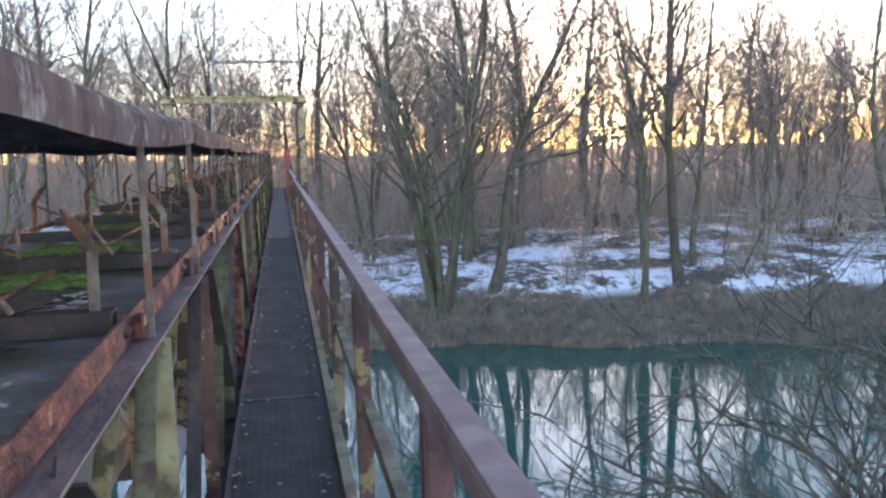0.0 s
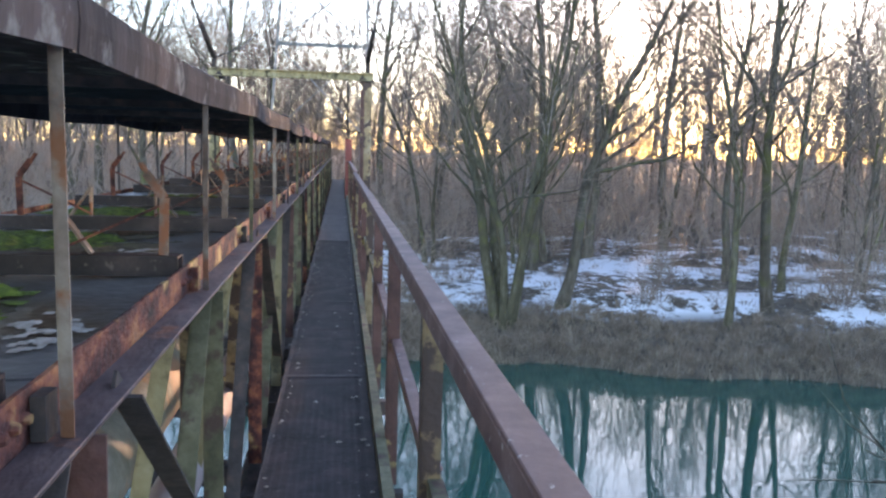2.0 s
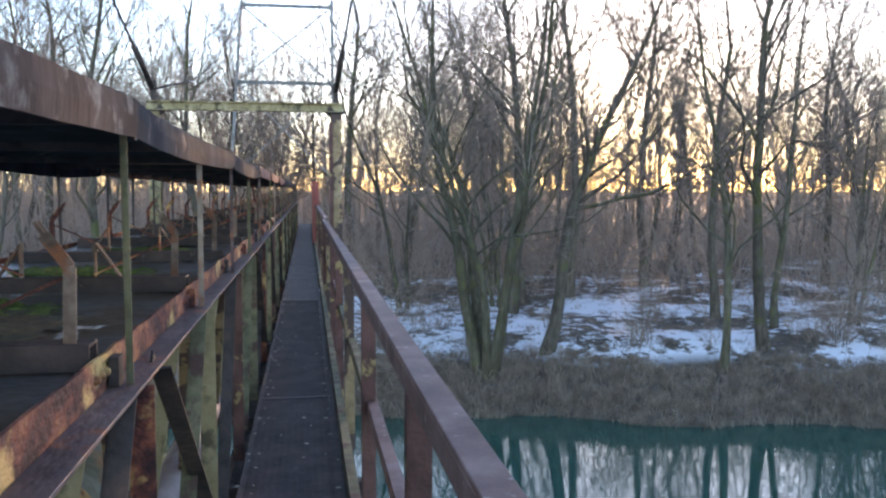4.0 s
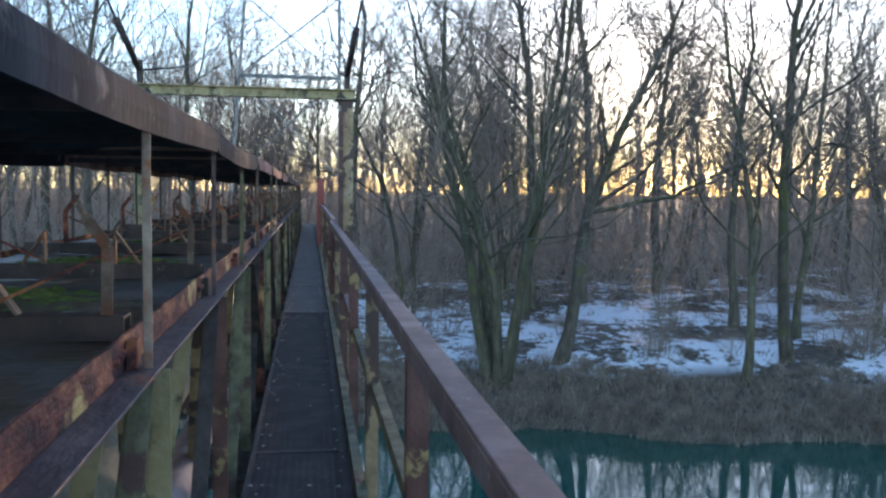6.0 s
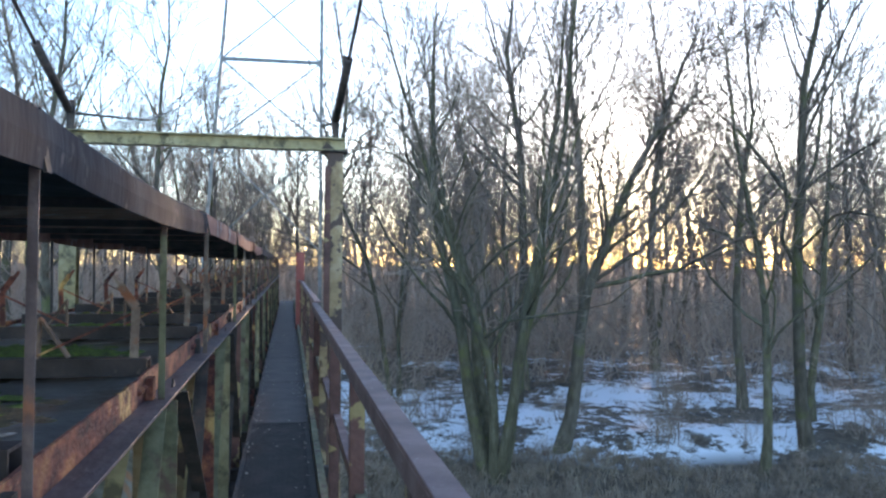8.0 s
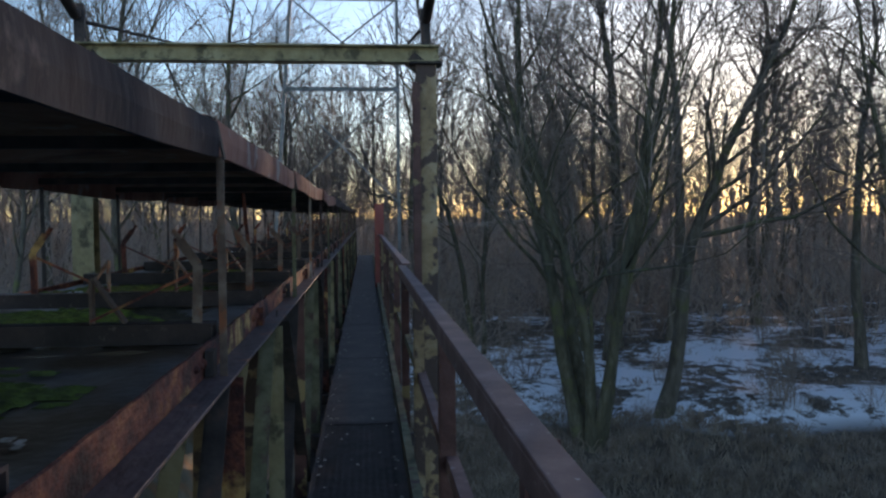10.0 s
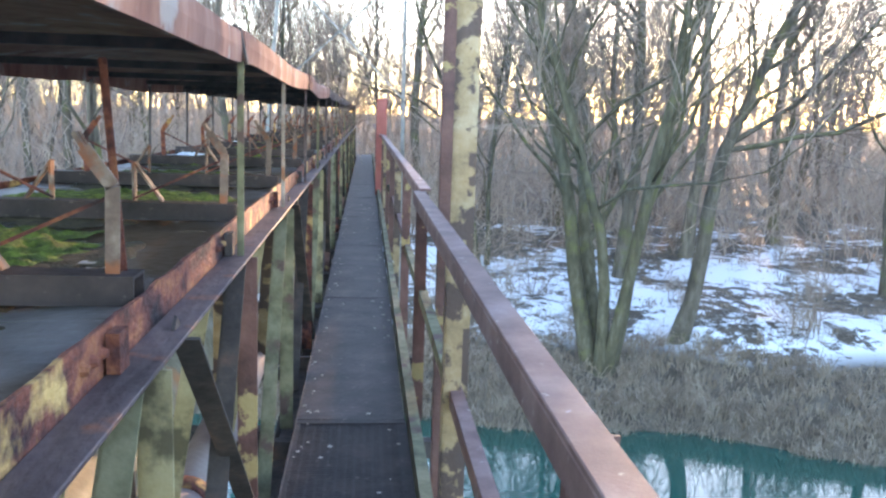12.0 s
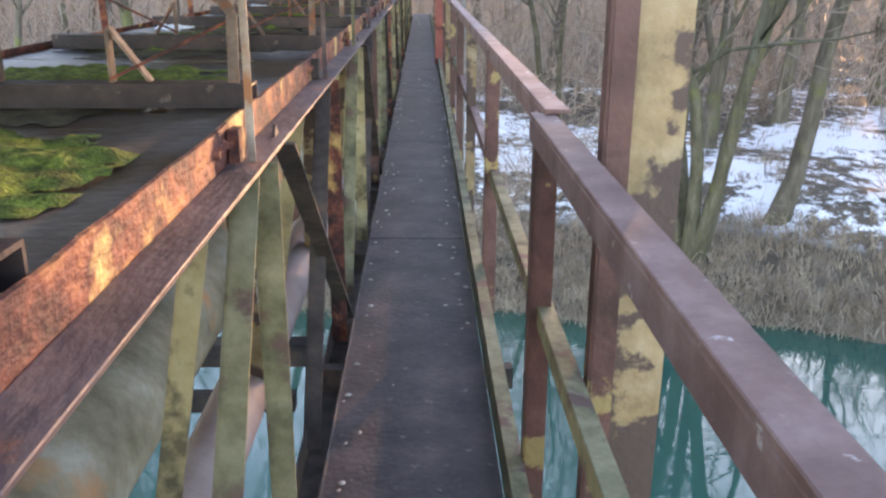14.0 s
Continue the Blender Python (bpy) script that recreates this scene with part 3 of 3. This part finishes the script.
# ---- pipes under the deck ----
for name, x, z, r, mat, label in (("pipe", -0.86, 0.30, 0.19, PIPE, "fat grey lagged pipe with rusty bands under the conveyor"), ("pipe", -0.62, -0.02, 0.10, PIPE_PINK, "smaller pale primed pipe lying on the cross girders")):
    p = thing(name, label, "pipe")
    for i in range(12):
        a = Y0 - 1.2 + i * 4.0
        bm = bmesh.new()
        tube(bm, [(x, a + 0.01, z), (x, a + 3.99, z)], [r, r], 24)
        part("length", bm, mat, p)
        bm = bmesh.new()
        tube(bm, [(x, a - 0.05, z), (x, a - 0.045, z), (x, a + 0.045, z), (x, a + 0.05, z)], [r + 0.002, r + 0.01, r + 0.01, r + 0.002], 24)
        part("collar", bm, RUST_SUNNED if i % 2 else mat, p)
        if r > 0.15:
            bm = bmesh.new()
            bar(bm, (x, a + 0.6, z - r + 0.01), (x, a + 0.6, -0.115), 0.2, 0.08, (0, 1, 0))
            part("saddle", bm, BROWN_PAINT, p)

# ---- gantry with its cables ----
GY = 15.75
gantry = thing("gantry", "yellow flaking steel portal straddling the conveyor and walkway", "gantry")


def h_section(bm, p, q, w, d, up):
    """An H section: two flanges w wide, d apart, and a web."""
    p, q, upv = Vector(p), Vector(q), Vector(up)
    side = (q - p).normalized().cross(upv).normalized()
    a, c, t, k = w / 2, d / 2, 0.006, 0.012
    prof = [(-a, -c), (a, -c), (a, -c + k), (t, -c + k), (t, c - k), (a, c - k), (a, c), (-a, c), (-a, c - k), (-t, c - k), (-t, -c + k), (-a, -c + k)]
    ends = [[bm.verts.new(o + side * u + upv * v) for u, v in prof] for o in (p, q)]
    for n in range(12):
        bm.faces.new((ends[0][n], ends[0][(n + 1) % 12], ends[1][(n + 1) % 12], ends[1][n]))
    for e in ends:
        for f in ((0, 1, 2, 3, 10, 11), (3, 4, 9, 10), (4, 5, 6, 7, 8, 9)):
            bm.faces.new([e[n] for n in f])


for x, mat in ((0.53, YELLOW), (-1.93, YELLOW_DULL)):
    bm = bmesh.new()
    h_section(bm, (x, GY, height(x, GY) + 0.01), (x, GY, 2.630), 0.15, 0.14, (0, 1, 0))
    part("gantry_post", bm, mat, gantry, "tall yellow post with brown rust flakes")
    bm = bmesh.new()
    bar(bm, (x, GY, 2.635), (x, GY, 2.650), 0.24, 0.22, (0, 1, 0))
    bar(bm, (x, GY, 2.590), (x - 0.12 * (1 if x > 0 else -1), GY, 2.690), 0.02, 0.12)
    bar(bm, (x, GY - 0.02, 2.770), (x, GY - 0.02, 3.050), 0.07, 0.05, (0, 1, 0))
    part("bearing", bm, DARK_STEEL, gantry)
bm = bmesh.new()
h_section(bm, (-2.03, GY, 2.715), (0.63, GY, 2.715), 0.13, 0.125, (0, 0, 1))
part("gantry_beam", bm, YELLOW_DULL, gantry, "faded yellow steel cross beam")
bm = bmesh.new()
angle_bar(bm, (0.43, GY - 0.12, height(0.5, GY)), (0.43, GY - 0.1, 2.5), 0.05, 0.007, (1, 0, 0))
part("side_angle", bm, BROWN_PAINT, gantry)
for x0, x1 in ((-1.93, -2.720), (0.53, 1.25)):
    c = thing("cable", "dark steel suspension cable with a turnbuckle end", "cable")
    bm = bmesh.new()
    pts = [(x0 + (x1 - x0) * t, GY - 0.1 - 9.5 * t, 2.950 + 5.4 * t - 1.1 * t * (1 - t)) for t in (0, 0.25, 0.5, 0.75, 1)]
    tube(bm, pts, [0.016] * 5, 8)
    part("strand", bm, DARK_STEEL, c)
    bm = bmesh.new()
    tube(bm, [pts[0], Vector(pts[0]).lerp(Vector(pts[1]), 0.35)], [0.04, 0.04], 8)
    part("turnbuckle", bm, DARK_STEEL, c)
    bm = bmesh.new()
    pts = [(x0 + (x1 - x0) * 0.2 * t, GY + 0.1 + 22.4 * t, 2.950 + 7.0 * t - 4.5 * t * (1 - t)) for t in (0, 0.2, 0.4, 0.6, 0.8, 1)]
    tube(bm, pts, [0.014] * 6, 8)
    part("strand", bm, DARK_STEEL, c)

TY = 38.0
tower = thing("lattice_tower", "slender pale steel lattice portal tower with cross bracing", "tower")
legs = ((-3.3, -2.0), (1.2, 1.15))
for xb, xt in legs:
    bm = bmesh.new()
    bar(bm, (xb, TY, height(xb, TY)), (xt, TY, 13.0), 0.11, 0.11, (0, 1, 0))
    part("leg", bm, GALVANISED, tower)
for z in (5.78, 8.76, 11.8):
    xs = [xb + (xt - xb) * (z + 3.6) / 16.6 for xb, xt in legs]
    bm = bmesh.new()
    bar(bm, (xs[0], TY, z), (xs[1], TY, z), 0.08, 0.13)
    part("cross_bar", bm, GALVANISED, tower)
for za, zb in ((2.0, 5.78), (5.78, 8.76), (8.76, 11.8)):
    for s in (0, 1):
        a = legs[s][0] + (legs[s][1] - legs[s][0]) * (za + 3.6) / 16.6
        b = legs[1 - s][0] + (legs[1 - s][1] - legs[1 - s][0]) * (zb + 3.6) / 16.6
        bm = bmesh.new()
        bar(bm, (a, TY + 0.03 * s, za), (b, TY + 0.03 * s, zb), 0.05, 0.05, (0, 1, 0))
        part("diagonal", bm, GALVANISED, tower)
sign = thing("red_board", "narrow rusty red steel board fixed beside the handrail", "board")
bm = bmesh.new()
bar(bm, (0.36, 28.0, 0.0), (0.36, 28.0, 1.82), 0.2, 0.03, (0, 1, 0))
soften(bm, 0.004)
part("board", bm, RED, sign)


# ---- trees ----
def limb(V, F, pts, radii, n):
    base = len(V)
    for i, p in enumerate(pts):
        d = (pts[min(i + 1, len(pts) - 1)] - pts[max(i - 1, 0)]).normalized()
        a = d.orthogonal().normalized()
        b = d.cross(a)
        for k in range(n):
            V.append(p + (a * math.cos(6.2832 * k / n) + b * math.sin(6.2832 * k / n)) * radii[i])
    for i in range(len(pts) - 1):
        for k in range(n):
            F.append((base + i * n + k, base + i * n + (k + 1) % n, base + (i + 1) * n + (k + 1) % n, base + (i + 1) * n + k))


def wander(r, p, d, length, segs, bend, lift):
    pts = [p.copy()]
    for _ in range(segs):
        d = (d + Vector((r.gauss(0, bend), r.gauss(0, bend), r.gauss(0, bend) + lift))).normalized()
        p = p + d * (length / segs)
        pts.append(p.copy())
    return pts


def along(pts, t):
    f = t * (len(pts) - 1)
    i = min(int(f), len(pts) - 2)
    return pts[i].lerp(pts[i + 1], f - i), (pts[i + 1] - pts[i]).normalized()


def splay(r, d, angle):
    a = d.orthogonal().normalized()
    a.rotate(Matrix.Rotation(r.uniform(0, 6.2832), 3, d))
    return (d * math.cos(angle) + a * math.sin(angle)).normalized()


def tree(seed, tall, radius, stems, limbs=12, sub=6, twigs=6, low=0.25, spread=0.16, label="bare grey-brown tree on the snowy river bank", lean=(0, 0), twig_r=0.0095, crown_mat=TWIG, bark=BARK):
    r = random.Random(seed)
    t = thing("tree", label, "tree", "bare trees of the river wood")
    V, F, W, G = [], [], [], []
    for s in range(stems):
        az = 6.2832 * s / max(1, stems) + r.uniform(-0.5, 0.5)
        tilt = spread * r.uniform(0.6, 1.3) if stems > 1 else 0.03
        d = Vector((math.cos(az) * tilt + lean[0], math.sin(az) * tilt + lean[1], 1)).normalized()
        h, rad = tall * r.uniform(0.8, 1.05), radius * r.uniform(0.75, 1.1)
        trunk = wander(r, Vector((math.cos(az) * 0.18, math.sin(az) * 0.18, -0.25)) if stems > 1 else Vector((0, 0, -0.25)), d, h, 11, 0.085, 0.02)
        limb(V, F, trunk, [rad * (1.35 if i == 0 else 1) * (1 - 0.9 * (i / 11) ** 1.1) for i in range(12)], 8)
        for k in range(limbs):
            u = low + (0.97 - low) * (k + r.random()) / limbs
            p, dd = along(trunk, u)
            ln = h * 0.36 * (1.22 - u) * r.uniform(0.6, 1.3) + 0.6
            bp = wander(r, p, splay(r, dd, r.uniform(0.4, 0.95)), ln, 6, 0.2, 0.09)
            br = max(0.026, rad * 0.48 * (1.12 - u) * r.uniform(0.7, 1.1))
            limb(V, F, bp, [br * (1 - 0.8 * i / 6) for i in range(7)], 5)
            for _ in range(sub):
                p2, d2 = along(bp, r.uniform(0.2, 1.0))
                l2 = ln * r.uniform(0.35, 0.65)
                sp = wander(r, p2, splay(r, d2, r.uniform(0.4, 0.9)), l2, 4, 0.16, 0.06)
                limb(W, G, sp, [max(0.014, br * 0.34) * (1 - 0.6 * i / 4) for i in range(5)], 3)
                for _ in range(twigs):
                    p3, d3 = along(sp, r.uniform(0.15, 1.0))
                    tp = wander(r, p3, splay(r, d3, r.uniform(0.3, 0.8)), l2 * r.uniform(0.45, 0.95), 2, 0.2, 0.06)
                    limb(W, G, tp, [twig_r, twig_r * 0.8, twig_r * 0.4], 3)
    raw("trunk", V, F, bark, t, smooth=True)
    raw("crown", W, G, crown_mat, t)
    return t


def plant(ob, x, y, turn=0.0, size=1.0):
    ob.matrix_basis = pose(x, y, height(x, y), 0, 0, turn) @ Matrix.Scale(size, 4)
    return ob


plant(tree(1, 17, 0.22, 5, limbs=13, spread=0.24, bark=MOSSY, label="multi-stemmed mossy tree spreading from one stool at the bank"), 6.5, 33.4, 20)
plant(tree(2, 15, 0.34, 1, limbs=22, sub=9, low=0.35, lean=(0.15, 0), label="thick pale trunk leaning over the snowy bank"), 9.0, 34.5)
PROTOS = [tree(10 + k, (19, 16, 21, 14, 18, 12)[k], (0.22, 0.15, 0.26, 0.12, 0.17, 0.1)[k], (1, 1, 1, 2, 1, 3)[k], limbs=(19, 16, 21, 10, 18, 8)[k], low=(0.3, 0.2, 0.4, 0.2, 0.3, 0.1)[k], spread=0.1, bark=MOSSY if k in (1, 3) else BARK) for k in range(6)]
for k, (ob, (x, y)) in enumerate(zip(PROTOS, ((9.6, 46.6), (19.4, 36.3), (18.9, 49.0), (4.6, 43.5), (-3.6, 41.0), (22.5, 35.5)))):
    plant(ob, x, y, 57 * k)
frng = random.Random(3)
placed = [(o.matrix_basis.translation.x, o.matrix_basis.translation.y) for o in PROTOS] + [(6.7, 33.9), (8.8, 33.9)]
tries = 0
while len(placed) < 185 and tries < 6000:
    tries += 1
    x = frng.uniform(-50, 75)
    y = shore(x) + 2.5 + 75 * frng.random() ** 1.25
    if abs(x) < 2.6 and y < 50 or abs(x + 2) < 3.0 and y < 50:
        continue
    if min((x - a) ** 2 + (y - b) ** 2 for a, b in placed) < 4.0 or (abs(x - 8) < 6 and y < 38):
        continue
    placed.append((x, y))
    size = frng.uniform(0.75, 1.15)
    copy_thing(frng.choice(PROTOS), pose(x, y, height(x, y), 0, 0, frng.uniform(0, 360))).scale = (size, size, size)


# ---- brush, reeds and far woods ----
def shrub(seed, tall, count, label="leafless grey-brown thicket shrub"):
    r = random.Random(seed)
    t = thing("shrub", label, "shrub", "shrubs of the river bank")
    V, F, W, G = [], [], [], []
    for _ in range(count):
        az, tilt = r.uniform(0, 6.28), abs(r.gauss(0, 0.55))
        p = Vector((r.gauss(0, 0.3), r.gauss(0, 0.3), -0.1))
        ln = tall * r.uniform(0.5, 1.1)
        st = wander(r, p, Vector((math.cos(az) * tilt, math.sin(az) * tilt, 1)).normalized(), ln, 5, 0.16, 0.0)
        limb(V, F, st, [0.02 * (1 - 0.7 * i / 5) for i in range(6)], 4)
        for _ in range(9):
            p2, d2 = along(st, r.uniform(0.15, 1))
            sp = wander(r, p2, splay(r, d2, r.uniform(0.4, 1.2)), ln * r.uniform(0.15, 0.45), 3, 0.25, 0.0)
            limb(W, G, sp, [0.009, 0.008, 0.006, 0.004], 3)
            for _ in range(3):
                p3, d3 = along(sp, r.uniform(0.2, 1))
                tp = wander(r, p3, splay(r, d3, r.uniform(0.4, 1.1)), ln * r.uniform(0.08, 0.2), 1, 0.2, 0.0)
                limb(W, G, tp, [0.006, 0.003], 3)
    raw("frame", V, F, TWIG, t)
    raw("crown", W, G, BRUSH_HAZED, t)
    return t


SHRUBS = [shrub(40 + k, (2.8, 4.4, 1.8, 6.0)[k], (11, 11, 10, 12)[k]) for k in range(4)]
for k, ob in enumerate(SHRUBS):
    plant(ob, (12.9, 3.2, 19.2, -2.6)[k], (34.6, 36.0, 33.2, 39.5)[k], 0)
for x, y, k, size in ((20.5, 33.4, 1, 0.95), (21.6, 34.2, 0, 1.1), (19.9, 33.0, 0, 0.9), (12.3, 34.2, 2, 0.8), (5.6, 38.5, 2, 0.9), (9.9, 36.6, 2, 0.7), (15.2, 38.5, 2, 0.9), (3.4, 33.5, 2, 0.9), (2.2, 34.6, 0, 0.8)):
    copy_thing(SHRUBS[k], pose(x, y, height(x, y), 0, 0, 70 * x)).scale = (size, size, size)
count = 0
while count < 265:
    x = frng.uniform(-45, 65)
    u = frng.random()
    y = shore(x) + (frng.uniform(1.0, 5.0) if u < 0.22 else frng.uniform(15, 32) if u < 0.72 else frng.uniform(30, 75))
    if abs(x + 0.8) < 2.8 and y < 46:
        continue
    size = frng.uniform(0.7, 1.2) * (0.4 if u < 0.22 else 0.85)
    copy_thing(frng.choice(SHRUBS), pose(x, y, height(x, y), 0, 0, frng.uniform(0, 360))).scale = (size, size, size)
    count += 1

V, F = [], []
for _ in range(3600):
    cx = frng.uniform(-22, 36)
    u = frng.random()
    d = frng.uniform(-0.25, 1.0) if u < 0.35 else frng.uniform(0.5, 3.4) if u < 0.85 else frng.uniform(3, 16)
    cy = shore(cx) + d
    size = frng.uniform(0.35, 0.85) * (1.0 if u < 0.85 else 0.6)
    tilt = frng.gauss(-0.35, 0.5)
    for _ in range(15):
        x, y = cx + frng.gauss(0, 0.16), cy + frng.gauss(0, 0.14)
        z = max(WATER - 0.02, height(x, y) - 0.04)
        ln, az, w = size * frng.uniform(0.45, 1.1), frng.uniform(0, 6.28), frng.uniform(0.005, 0.013)
        bend = frng.uniform(0.2, 1.0) * ln
        b = len(V)
        ca, sa = math.cos(az), math.sin(az) + tilt
        mx, my, mz = x + ca * bend * 0.4, y + sa * bend * 0.4, z + ln * 0.55
        V += [(x - w, y, z), (x + w, y, z), (mx + w, my, mz), (mx - w, my, mz), (x + ca * bend, y + sa * bend, z + ln * (0.85 - 0.55 * bend / ln))]
        F += [(b, b + 1, b + 2, b + 3), (b + 3, b + 2, b + 4)]
tagged(raw("dry_grass", V, F, GRASS), "matted dry grass and reeds along the water's edge", "grass", kind="stuff")

V, F = [], []
for _ in range(650):
    az = frng.uniform(-1.2, 1.2)
    dist = frng.uniform(68, 170)
    x, y = dist * math.sin(az), dist * math.cos(az)
    p = Vector((x, y, height(x, y) - 0.2))
    h = frng.uniform(9, 19)
    trunk = wander(frng, p, Vector((frng.gauss(0, 0.05), 0, 1)), h, 5, 0.07, 0.02)
    limb(V, F, trunk, [0.17, 0.14, 0.11, 0.08, 0.05, 0.02], 4)
    for _ in range(11):
        q, d = along(trunk, frng.uniform(0.3, 0.98))
        bough = wander(frng, q, splay(frng, d, frng.uniform(0.35, 0.8)), frng.uniform(2, 5), 2, 0.15, 0.12)
        limb(V, F, bough, [0.05, 0.035, 0.02], 3)
        for _ in range(4):
            q2, d2 = along(bough, frng.uniform(0.3, 1.0))
            limb(V, F, wander(frng, q2, splay(frng, d2, frng.uniform(0.3, 0.7)), frng.uniform(1, 2.4), 1, 0.15, 0.1), [0.022, 0.01], 3)
# Pale strands carry on above the brush tops in place of haze.
for _ in range(46000):
    az = frng.uniform(-1.25, 1.25)
    dist = 46 + 110 * frng.random() ** 1.4
    x, y = dist * math.sin(az), dist * math.cos(az)
    if abs(x + 0.5) < 3 and y < 55:
        continue
    tall = max(1.2, 4.6 + 5.0 * noise.noise((az * 14, dist * 0.07, 2)))
    lift = tall * frng.random() ** 1.4 if frng.random() < 0.62 else frng.random() ** 1.3 * 14
    p = Vector((x, y, height(x, y) + lift))
    limb(V, F, wander(frng, p, Vector((frng.gauss(0, 0.5), frng.gauss(0, 0.5), 1)).normalized(), frng.uniform(1.2, 3.4), 2, 0.25, 0), [0.022, 0.017, 0.008], 3)
for _ in range(13000):
    az = frng.uniform(-1.25, 1.25)
    dist = frng.uniform(120, 230)
    x, y = dist * math.sin(az), dist * math.cos(az)
    p = Vector((x, y, height(x, y) + frng.random() ** 1.3 * (11 + 9 * noise.noise((az * 12, dist * 0.05, 5)))))
    limb(V, F, wander(frng, p, Vector((frng.gauss(0, 0.3), frng.gauss(0, 0.3), 1)).normalized(), frng.uniform(2, 5.5), 2, 0.2, 0), [0.06, 0.045, 0.02], 3)
tagged(raw("far_woods", V, F, BRUSH_HAZED), "far leafless woodland and brush, grey-brown haze put into its pale colour", "woods", kind="stuff")

# ---- overhanging branches of the near bank ----
over = tree(77, 9.5, 0.095, 5, limbs=9, sub=5, twigs=3, low=0.3, spread=0.42, lean=(-1.15, 1.15), label="scraggly lichen-covered tree leaning out over the water", twig_r=0.008, crown_mat=WET_BARK, bark=WET_BARK)
plant(over, 9.7, 1.3, 0, 0.9)
copy_thing(over, pose(8.0, 0.8, height(8.0, 0.8), 0, 0, 6)).scale = (0.9, 0.9, 0.8)
